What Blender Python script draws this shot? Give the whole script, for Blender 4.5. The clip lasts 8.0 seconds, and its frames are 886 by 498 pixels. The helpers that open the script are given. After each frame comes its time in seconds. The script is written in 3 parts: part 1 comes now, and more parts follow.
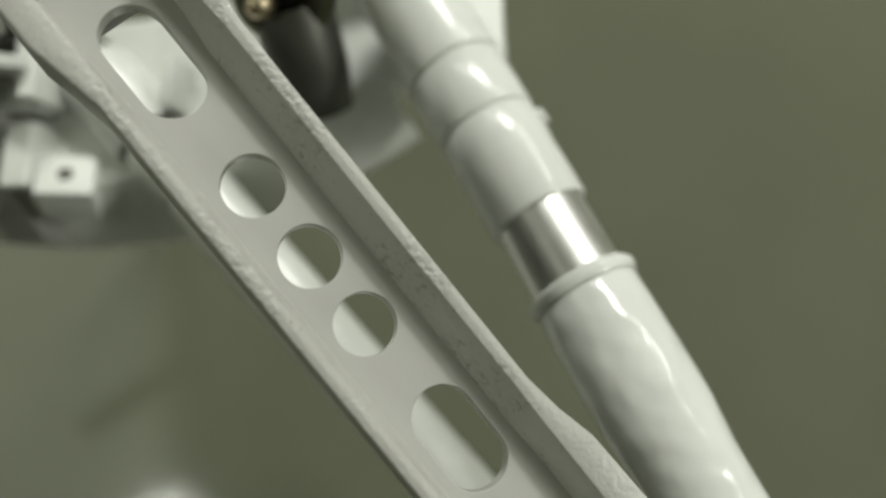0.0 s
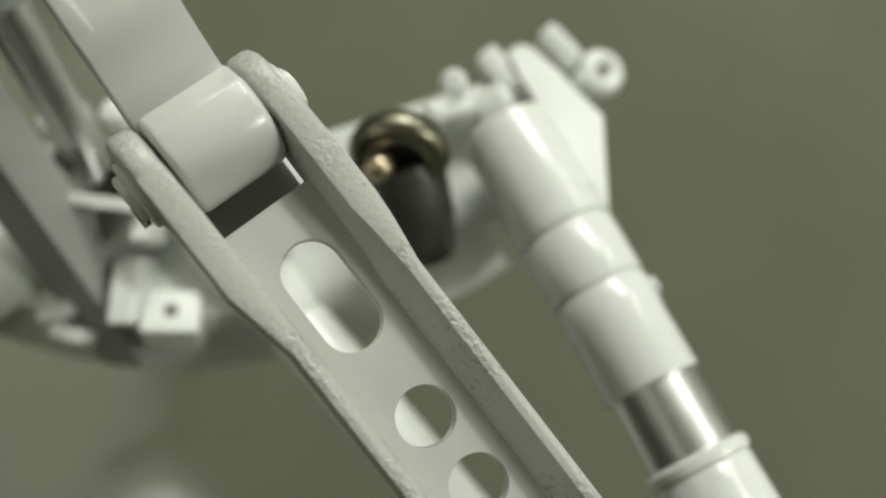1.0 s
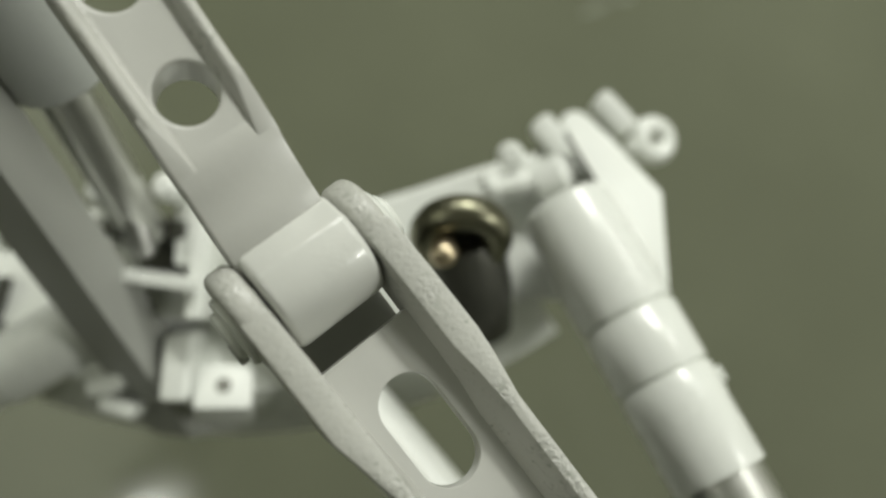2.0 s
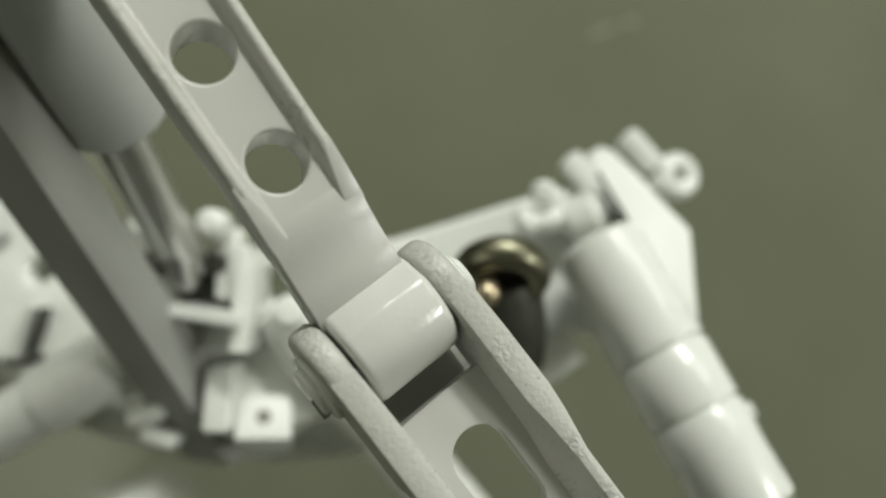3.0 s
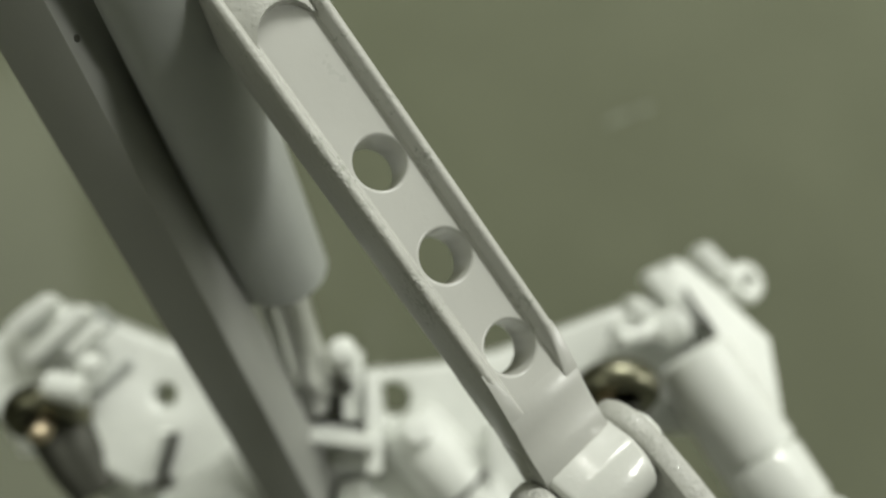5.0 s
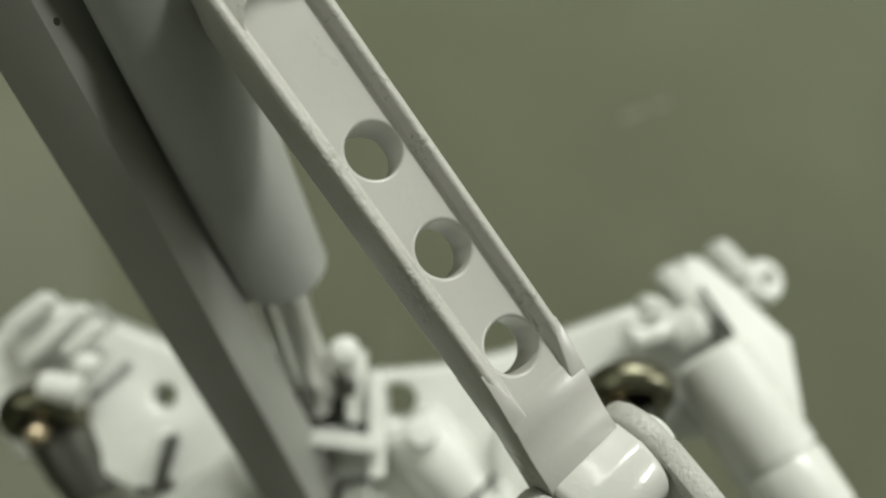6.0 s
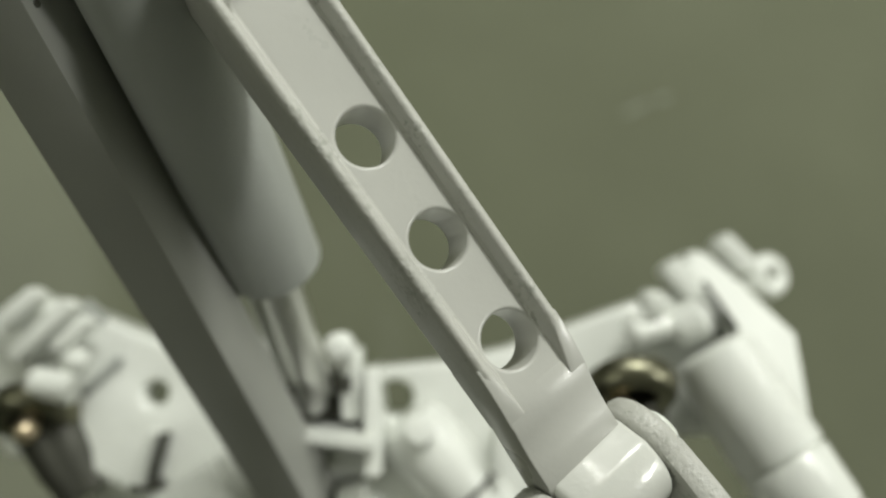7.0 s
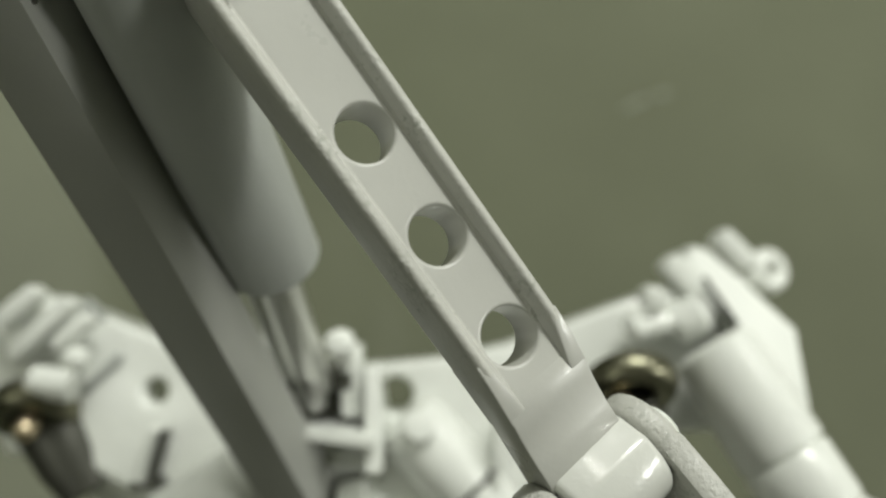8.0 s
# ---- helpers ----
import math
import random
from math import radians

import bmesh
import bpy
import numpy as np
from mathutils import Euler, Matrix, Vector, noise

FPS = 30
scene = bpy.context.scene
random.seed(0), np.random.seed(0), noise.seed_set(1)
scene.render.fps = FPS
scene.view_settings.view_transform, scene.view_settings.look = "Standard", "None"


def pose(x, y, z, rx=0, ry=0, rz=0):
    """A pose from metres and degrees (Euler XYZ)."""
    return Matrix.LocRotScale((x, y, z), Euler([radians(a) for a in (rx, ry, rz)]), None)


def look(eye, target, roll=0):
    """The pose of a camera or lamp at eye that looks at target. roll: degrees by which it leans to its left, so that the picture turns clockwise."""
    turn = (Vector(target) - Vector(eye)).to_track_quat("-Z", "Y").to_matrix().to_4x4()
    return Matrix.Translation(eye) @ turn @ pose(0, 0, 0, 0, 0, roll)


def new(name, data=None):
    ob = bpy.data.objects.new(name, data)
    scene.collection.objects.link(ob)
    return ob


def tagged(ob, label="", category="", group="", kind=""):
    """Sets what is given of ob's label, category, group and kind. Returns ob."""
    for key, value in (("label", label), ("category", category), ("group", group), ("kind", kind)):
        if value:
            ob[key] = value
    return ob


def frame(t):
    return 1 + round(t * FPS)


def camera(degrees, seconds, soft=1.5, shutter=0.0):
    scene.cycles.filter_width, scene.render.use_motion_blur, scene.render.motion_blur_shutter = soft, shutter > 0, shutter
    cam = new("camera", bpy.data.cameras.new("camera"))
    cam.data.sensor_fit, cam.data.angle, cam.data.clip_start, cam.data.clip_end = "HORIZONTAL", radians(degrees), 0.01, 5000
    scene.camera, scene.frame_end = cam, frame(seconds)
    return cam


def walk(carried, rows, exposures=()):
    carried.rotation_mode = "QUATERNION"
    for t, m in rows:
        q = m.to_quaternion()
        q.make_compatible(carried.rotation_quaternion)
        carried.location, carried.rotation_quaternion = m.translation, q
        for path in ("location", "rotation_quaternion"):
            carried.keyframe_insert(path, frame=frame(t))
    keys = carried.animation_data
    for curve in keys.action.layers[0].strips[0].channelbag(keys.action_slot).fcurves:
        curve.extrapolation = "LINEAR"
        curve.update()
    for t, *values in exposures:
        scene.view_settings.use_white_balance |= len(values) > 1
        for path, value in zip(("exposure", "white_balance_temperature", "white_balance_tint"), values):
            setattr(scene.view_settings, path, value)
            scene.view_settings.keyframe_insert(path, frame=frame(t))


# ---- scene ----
# Camera: the plan is drawn in tenths (x right, y away, z up the slope); PLAN turns and scales it to metres over the bench.
SIZE = 0.15
SLOPE = math.atan(0.1)
BASE = Vector((-0.5, 2.386, 3.40))
TURNED = Matrix(((1, 0, 0), (0, math.sin(SLOPE), math.cos(SLOPE)), (0, -math.cos(SLOPE), math.sin(SLOPE))))
PLAN = (TURNED * SIZE).to_4x4() @ Matrix.Translation(-BASE)
cam = camera(54.1, 8.0, soft=2.0)
cam.data.dof.use_dof, cam.data.dof.focus_distance, cam.data.dof.aperture_fstop = True, 0.127, 7.0
ROWS = [
    (0, (0.02, 0.021, 3.05), (-0.179, 2.008, 3.165), 1.0),
    (0.5, (-0.073, -0.01, 3.175), (-0.252, 1.979, 3.277), 1.3),
    (1, (-0.155, -0.038, 3.269), (-0.321, 1.952, 3.372), 2.2),
    (1.5, (-0.232, -0.037, 3.347), (-0.375, 1.957, 3.425), 2.4),
    (3, (-0.361, -0.082, 3.461), (-0.438, 1.916, 3.519), 2.8),
    (3.5, (-0.495, -0.139, 3.429), (-0.452, 1.856, 3.56), 1.1),
    (4, (-0.6, -0.203, 3.498), (-0.521, 1.789, 3.652), 0.3),
    (4.5, (-0.611, -0.208, 3.539), (-0.541, 1.786, 3.685), 0.4),
    (5, (-0.637, -0.213, 3.593), (-0.586, 1.782, 3.73), 0.8),
    (6.5, (-0.608, -0.138, 3.584), (-0.608, 1.857, 3.728), 0.8),
    (7, (-0.609, -0.133, 3.582), (-0.604, 1.862, 3.72), 0.8),
    (7.5, (-0.585, -0.133, 3.574), (-0.593, 1.863, 3.708), 0.5),
    (8, (-0.609, -0.131, 3.582), (-0.603, 1.865, 3.712), 0.6),
]


def placed(eye, target, roll):
    m = look(eye, target, roll)
    return Matrix.LocRotScale(PLAN @ m.translation, (TURNED @ m.to_3x3()).to_quaternion(), None)


walk(cam, [(t, placed(eye, target, roll)) for t, eye, target, roll in ROWS], [(0, -0.25), (0.5, -0.17), (1, -0.12), (3, -0.10), (5, -0.05), (8, -0.04)])

# ---- light ----
world = bpy.data.worlds.new("room_air")
scene.world = world
world.use_nodes = True
world.node_tree.nodes["Background"].inputs[0].default_value = (0.9, 1.0, 0.85, 1)
world.node_tree.nodes["Background"].inputs[1].default_value = 0.02
scene.view_settings.exposure = 0.0


def ceiling_panel(x, y, z, sx, sy, power, colour, turn=0.0):
    data = bpy.data.lights.new("ceiling_lamp", "AREA")
    data.shape, data.size, data.size_y, data.energy, data.color = "RECTANGLE", sx, sy, power, colour
    ob = new("ceiling_lamp", data)
    ob.matrix_world = Matrix.Translation((x, y, z)) @ Matrix.Rotation(radians(turn), 4, "Z")
    return ob


WARM_WHITE = (0.985, 1.0, 0.93)
ceiling_panel(-0.55, -0.335, 1.18, 0.05, 0.05, 0.6, WARM_WHITE)
# unseen dim panel, added to brighten the left side of the bench
ceiling_panel(-0.93, 0.08, 1.18, 0.64, 0.95, 2.5, (0.96, 1.0, 0.80), 10)
ceiling_panel(0.34, 1.36, 1.18, 0.80, 0.14, 37, WARM_WHITE, -45)
ceiling_panel(-0.33, 1.30, 1.18, 0.70, 0.03, 4.5, WARM_WHITE, -46)
ceiling_panel(1.25, 1.15, 1.18, 0.11, 0.90, 11, WARM_WHITE)
ceiling_panel(1.90, -0.08, 1.18, 0.36, 0.40, 27, WARM_WHITE)


# ---- materials ----
def material(name, colour, rough=0.5, metal=0.0, spread=0.06, grain=60.0, bump=0.0, bump_size=900.0, coat=0.0, stain=None, lumps=0.0, wave=0.0):
    m = bpy.data.materials.new(name)
    m.use_nodes = True
    n, l = m.node_tree.nodes, m.node_tree.links
    b = n["Principled BSDF"]
    b.inputs["Metallic"].default_value = metal
    b.inputs["Coat Weight"].default_value = coat
    b.inputs["Coat Roughness"].default_value = 0.06
    geo = n.new("ShaderNodeNewGeometry")
    big = n.new("ShaderNodeTexNoise")
    big.inputs["Scale"].default_value, big.inputs["Detail"].default_value = grain, 6
    l.new(geo.outputs["Position"], big.inputs["Vector"])
    ramp = n.new("ShaderNodeValToRGB")
    ramp.color_ramp.elements[0].position, ramp.color_ramp.elements[1].position = 0.3, 0.7
    ramp.color_ramp.elements[0].color = (*[c * (1 - spread) for c in colour], 1)
    ramp.color_ramp.elements[1].color = (*[min(1, c * (1 + spread)) for c in colour], 1)
    l.new(big.outputs["Fac"], ramp.inputs["Fac"])
    out = ramp.outputs["Color"]
    fine = n.new("ShaderNodeTexNoise")
    fine.inputs["Scale"].default_value, fine.inputs["Detail"].default_value = bump_size, 4
    l.new(geo.outputs["Position"], fine.inputs["Vector"])
    if stain:
        spot = n.new("ShaderNodeTexNoise")
        spot.inputs["Scale"].default_value, spot.inputs["Detail"].default_value = 1000, 8
        l.new(geo.outputs["Position"], spot.inputs["Vector"])
        cut = n.new("ShaderNodeMapRange")
        cut.inputs["From Min"].default_value, cut.inputs["From Max"].default_value = 0.64, 0.72
        l.new(spot.outputs["Fac"], cut.inputs["Value"])
        mix = n.new("ShaderNodeMix")
        mix.data_type = "RGBA"
        l.new(cut.outputs["Result"], mix.inputs["Factor"])
        l.new(out, mix.inputs[6])
        mix.inputs[7].default_value = (*stain, 1)
        out = mix.outputs[2]
    l.new(out, b.inputs["Base Color"])
    r = n.new("ShaderNodeMapRange")
    r.inputs["To Min"].default_value, r.inputs["To Max"].default_value = max(0.02, rough - 0.08), rough + 0.08
    l.new(big.outputs["Fac"], r.inputs["Value"])
    l.new(r.outputs["Result"], b.inputs["Roughness"])
    if bump:
        bn = n.new("ShaderNodeBump")
        bn.inputs["Strength"].default_value, bn.inputs["Distance"].default_value = 1.0, bump
        l.new(fine.outputs["Fac"], bn.inputs["Height"])
        last = bn
        if lumps:
            # paint runs and pimples that gather in patches
            spots = n.new("ShaderNodeTexVoronoi")
            spots.feature = "SMOOTH_F1"
            spots.inputs["Scale"].default_value = 1150
            bent = n.new("ShaderNodeTexNoise")
            bent.inputs["Scale"].default_value = 800
            l.new(geo.outputs["Position"], bent.inputs["Vector"])
            stray = n.new("ShaderNodeVectorMath")
            stray.operation = "MULTIPLY_ADD"
            stray.inputs[1].default_value = (0.0016, 0.0016, 0.0016)
            l.new(bent.outputs["Color"], stray.inputs[0])
            l.new(geo.outputs["Position"], stray.inputs[2])
            l.new(stray.outputs["Vector"], spots.inputs["Vector"])
            patch = n.new("ShaderNodeTexNoise")
            patch.inputs["Scale"].default_value, patch.inputs["Detail"].default_value = 85, 3
            l.new(geo.outputs["Position"], patch.inputs["Vector"])
            gate = n.new("ShaderNodeMapRange")
            gate.inputs["From Min"].default_value, gate.inputs["From Max"].default_value = 0.50, 0.60
            l.new(patch.outputs["Fac"], gate.inputs["Value"])
            rise = n.new("ShaderNodeMapRange")
            rise.inputs["From Min"].default_value, rise.inputs["From Max"].default_value = 0.55, 0.1
            l.new(spots.outputs["Distance"], rise.inputs["Value"])
            both = n.new("ShaderNodeMath")
            both.operation = "MULTIPLY"
            l.new(gate.outputs["Result"], both.inputs[0])
            l.new(rise.outputs["Result"], both.inputs[1])
            if stain:
                # stain colour mixed into the pits between the pimples
                pit = n.new("ShaderNodeMapRange")
                pit.inputs["From Min"].default_value, pit.inputs["From Max"].default_value = 0.50, 0.72
                l.new(spots.outputs["Distance"], pit.inputs["Value"])
                much = n.new("ShaderNodeMath")
                much.operation = "MULTIPLY"
                l.new(gate.outputs["Result"], much.inputs[0])
                l.new(pit.outputs["Result"], much.inputs[1])
                pit_mix = n.new("ShaderNodeMix")
                pit_mix.data_type = "RGBA"
                l.new(much.outputs["Value"], pit_mix.inputs["Factor"])
                l.new(out, pit_mix.inputs[6])
                pit_mix.inputs[7].default_value = (*stain, 1)
                l.new(pit_mix.outputs[2], b.inputs["Base Color"])
            b2 = n.new("ShaderNodeBump")
            b2.inputs["Strength"].default_value, b2.inputs["Distance"].default_value = 1.0, lumps
            l.new(both.outputs["Value"], b2.inputs["Height"])
            l.new(last.outputs["Normal"], b2.inputs["Normal"])
            last = b2
        if wave:
            # slow waves of a cast surface
            slow = n.new("ShaderNodeTexNoise")
            slow.inputs["Scale"].default_value, slow.inputs["Detail"].default_value = 130, 1
            l.new(geo.outputs["Position"], slow.inputs["Vector"])
            b3 = n.new("ShaderNodeBump")
            b3.inputs["Strength"].default_value, b3.inputs["Distance"].default_value = 1.0, wave
            l.new(slow.outputs["Fac"], b3.inputs["Height"])
            l.new(last.outputs["Normal"], b3.inputs["Normal"])
            last = b3
        l.new(last.outputs["Normal"], b.inputs["Normal"])
        l.new(last.outputs["Normal"], b.inputs["Coat Normal"])
    return m


PAINT = material("white_gloss_paint", (0.75, 0.765, 0.725), 0.27, spread=0.02, bump=0.00003, bump_size=600, coat=0.35)
CAST = material("white_cast_paint", (0.75, 0.765, 0.725), 0.22, spread=0.02, bump=0.00003, bump_size=600, coat=0.6, wave=0.0009)
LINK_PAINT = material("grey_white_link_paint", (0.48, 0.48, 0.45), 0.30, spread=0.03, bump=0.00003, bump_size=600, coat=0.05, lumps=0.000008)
BARREL = material("worn_barrel_paint", (0.62, 0.625, 0.59), 0.23, spread=0.03, bump=0.00003, bump_size=700, coat=0.22, lumps=0.000015)
SOFT_PAINT = material("white_satin_paint", (0.75, 0.765, 0.725), 0.5, spread=0.04, bump=0.00004, bump_size=900)
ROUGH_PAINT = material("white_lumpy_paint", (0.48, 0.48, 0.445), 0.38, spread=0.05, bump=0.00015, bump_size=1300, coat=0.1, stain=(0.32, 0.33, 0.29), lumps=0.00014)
# cylinder paint, also the grey that paints shade on the left lug
GREY = material("grey_paint_and_shade", (0.39, 0.405, 0.385), 0.36, spread=0.04, bump=0.00005)
# brace paint, also the darker colour of the hinge gap filler
BAR = material("bar_paint_and_shade", (0.33, 0.335, 0.31), 0.45, spread=0.03, bump=0.00004)
CHROME = material("polished_steel", (0.70, 0.70, 0.67), 0.37, 1.0, spread=0.04, grain=200)
DULL = material("dull_steel", (0.45, 0.45, 0.43), 0.35, 1.0, spread=0.08, grain=200)
BRONZE = material("dark_bronze", (0.19, 0.185, 0.13), 0.33, 1.0, spread=0.15, grain=150)
BRASS = material("pale_brass", (0.62, 0.52, 0.36), 0.35, 1.0, spread=0.1, grain=200)
# dark steel parts, and the pieces that paint shade into holes and gaps
STEEL_AND_SHADE = material("dark_steel_and_shade", (0.10, 0.10, 0.085), 0.45, 0.6, spread=0.15)
BENCH = material("olive_bench", (0.136, 0.144, 0.099), 0.10, spread=0.05, grain=14, bump=0.00003, bump_size=500)
WALL = material("wall_paint", (0.19, 0.196, 0.175), 0.8, spread=0.03, grain=8)
EAST = material("pale_wall_paint", (0.55, 0.55, 0.52), 0.8, spread=0.03, grain=8)
CEIL = material("ceiling_paint", (0.55, 0.55, 0.52), 0.8, spread=0.03, grain=8)


# ---- builders ----
def link_mesh(name, bm, mat, parent=None, label="", smooth=35, straight=False):
    if not straight:
        bm.transform(PLAN)
    bmesh.ops.remove_doubles(bm, verts=bm.verts, dist=1e-6)
    bmesh.ops.recalc_face_normals(bm, faces=bm.faces)
    for e in bm.edges:
        e.smooth = len(e.link_faces) == 2 and e.calc_face_angle(0) < radians(smooth)
    for f in bm.faces:
        f.smooth = True
    me = bpy.data.meshes.new(name)
    bm.to_mesh(me)
    bm.free()
    for one in mat if isinstance(mat, (list, tuple)) else (mat,):
        me.materials.append(one)
    ob = new(name, me)
    if parent:
        ob.parent = parent
        ob.matrix_parent_inverse = parent.matrix_world.inverted()
    if label:
        ob["label"] = label
    return ob


def part(name, bm, mat, parent, label="", smooth=35):
    return link_mesh(name, bm, mat, parent, label, smooth)


def inked(bm, index):
    for f in bm.faces:
        f.material_index = index
    return bm


def merged(*bms):
    out = bmesh.new()
    for b in bms:
        me = bpy.data.meshes.new("tmp")
        b.to_mesh(me)
        b.free()
        out.from_mesh(me)
        bpy.data.meshes.remove(me)
    return out


def basis(origin, along, side):
    """Matrix with local x = along, y = side, z = along x side."""
    a = Vector(along).normalized()
    s = Vector(side)
    s = (s - a * s.dot(a)).normalized()
    c = a.cross(s)
    m = Matrix((a, s, c)).transposed().to_4x4()
    m.translation = origin
    return m


def soften(bm, width, angle=40, segs=2):
    es = [e for e in bm.edges if len(e.link_faces) == 2 and e.calc_face_angle(0) > radians(angle)]
    if es and width:
        bmesh.ops.bevel(bm, geom=es, offset=width, segments=segs, profile=0.6, affect="EDGES", clamp_overlap=True)
    return bm


def box(m, lo, hi, bevel=0.004):
    bm = bmesh.new()
    bmesh.ops.create_cube(bm, size=1)
    for v in bm.verts:
        v.co = Vector([lo[i] + (v.co[i] + 0.5) * (hi[i] - lo[i]) for i in range(3)])
    soften(bm, bevel)
    bm.transform(m)
    return bm


def lathe(start, axis, profile, n=48):
    """Solid of turning: profile of (distance along axis, radius)."""
    a = Vector(axis).normalized()
    m = basis(Vector(start), a, a.orthogonal())
    bm = bmesh.new()
    rings = []
    for d, r in profile:
        r = max(r, 1e-4)
        rings.append([bm.verts.new((d, r * math.cos(2 * math.pi * i / n), r * math.sin(2 * math.pi * i / n))) for i in range(n)])
    for p, q in zip(rings, rings[1:]):
        for i in range(n):
            bm.faces.new((p[i], p[(i + 1) % n], q[(i + 1) % n], q[i]))
    bm.faces.new(rings[0])
    bm.faces.new(rings[-1])
    bm.transform(m)
    return bm


def rod(p, q, r, n=24, bevel=0.15):
    p, q = Vector(p), Vector(q)
    d = (q - p).length
    k = min(r * bevel, d / 3)
    return lathe(p, q - p, [(0, r - k), (k, r), (d - k, r), (d, r - k)], n)


def torus(centre, axis, big, small, squash=1.0, n=40, k=16):
    m = basis(Vector(centre), axis, Vector(axis).orthogonal())
    bm = bmesh.new()
    g = [[bm.verts.new((small * squash * math.sin(2 * math.pi * j / k), (big + small * math.cos(2 * math.pi * j / k)) * math.cos(2 * math.pi * i / n),
                        (big + small * math.cos(2 * math.pi * j / k)) * math.sin(2 * math.pi * i / n))) for j in range(k)] for i in range(n)]
    for i in range(n):
        for j in range(k):
            bm.faces.new((g[i][j], g[(i + 1) % n][j], g[(i + 1) % n][(j + 1) % k], g[i][(j + 1) % k]))
    bm.transform(m)
    return bm


def plate(m, outline, holes, z0, z1, bevel=0.003, segs=2):
    """Flat piece in m's x-y plane between z0 and z1, with holes (loops of points)."""
    bm = bmesh.new()
    edges = []
    for loop in (outline, *holes):
        vs = [bm.verts.new((x, y, z0)) for x, y in loop]
        edges += [bm.edges.new((vs[i], vs[(i + 1) % len(vs)])) for i in range(len(vs))]
    bmesh.ops.triangle_fill(bm, edges=edges, use_beauty=True, use_dissolve=False)
    faces = list(bm.faces)
    got = bmesh.ops.extrude_face_region(bm, geom=faces)
    for v in got["geom"]:
        if isinstance(v, bmesh.types.BMVert):
            v.co.z = z1
    bmesh.ops.recalc_face_normals(bm, faces=bm.faces)
    soften(bm, bevel, 50, segs)
    bm.transform(m)
    return bm


def circle(x, y, r, n=40):
    return [(x + r * math.cos(2 * math.pi * i / n), y + r * math.sin(2 * math.pi * i / n)) for i in range(n)]


def slot(x, y, half, r, n=16):
    a = [(x + half + r * math.cos(t), y + r * math.sin(t)) for t in [math.pi * (i / n - 0.5) for i in range(n + 1)]]
    return a + [(x - half - r * math.cos(t), y - r * math.sin(t)) for t in [math.pi * (i / n - 0.5) for i in range(n + 1)]]


def loft(m, sections, bevel=0.0, angle=40):
    """Skin through loops of equal length given as (s, [(b, c), ...])."""
    bm = bmesh.new()
    rings = [[bm.verts.new((s, b, c)) for b, c in loop] for s, loop in sections]
    k = len(rings[0])
    for p, q in zip(rings, rings[1:]):
        for i in range(k):
            bm.faces.new((p[i], p[(i + 1) % k], q[(i + 1) % k], q[i]))
    bm.faces.new(rings[0])
    bm.faces.new(rings[-1])
    bmesh.ops.recalc_face_normals(bm, faces=bm.faces)
    soften(bm, bevel, angle)
    bm.transform(m)
    return bm


# ---- room ----
def slab(name, lo, hi, mat, label):
    ob = link_mesh(name, box(Matrix(), lo, hi, 0), mat, straight=True)
    return tagged(ob, label, kind="structure")


slab("bench_surface", (-2.4, -2.4, -0.04), (2.4, 2.4, 0.0), BENCH, "wide olive grey satin bench surface under the model")
slab("wall_north", (-2.5, 2.4, -0.04), (2.5, 2.5, 1.2), WALL, "plain grey painted wall behind the bench")
slab("wall_south", (-2.5, -2.5, -0.04), (2.5, -2.4, 1.2), WALL, "plain grey painted wall before the bench")
slab("wall_east", (2.4, -2.4, -0.04), (2.5, 2.4, 1.2), EAST, "plain pale painted wall beside the bench")
slab("wall_west", (-2.5, -2.4, -0.04), (-2.4, 2.4, 1.2), WALL, "plain grey painted wall beside the bench")
slab("ceiling", (-2.5, -2.5, 1.2), (2.5, 2.5, 1.3), CEIL, "plain pale ceiling over the bench")

# ---- landing gear model ----
gear = new("landing_gear_model")
gear.location = (0, 0, 0)
tagged(gear, "white landing gear model with drilled torque links on a bench", "model")

# the two torque links share one hinge; s runs down the links, b across, c towards the viewer
MID = Vector((-0.4655, 0.7245, 3.445))
ALONG = Vector((0.62, 0.127, -0.767)).normalized()
ACROSS = Vector((0.735, 0.30, 0.655))
HINGE = basis(MID, ALONG, ACROSS)


def swung(m, drift, shift):
    """The link frame moved across by shift and swung by drift."""
    return m @ Matrix.Translation((0, shift, 0)) @ Matrix.Rotation(math.atan(drift), 4, "Z")


LOWER = swung(HINGE, 0.010, -0.002)
UPPER = swung(HINGE, -0.046, -0.004)
PIVOT = Vector((0.047, 0.0, -0.027))


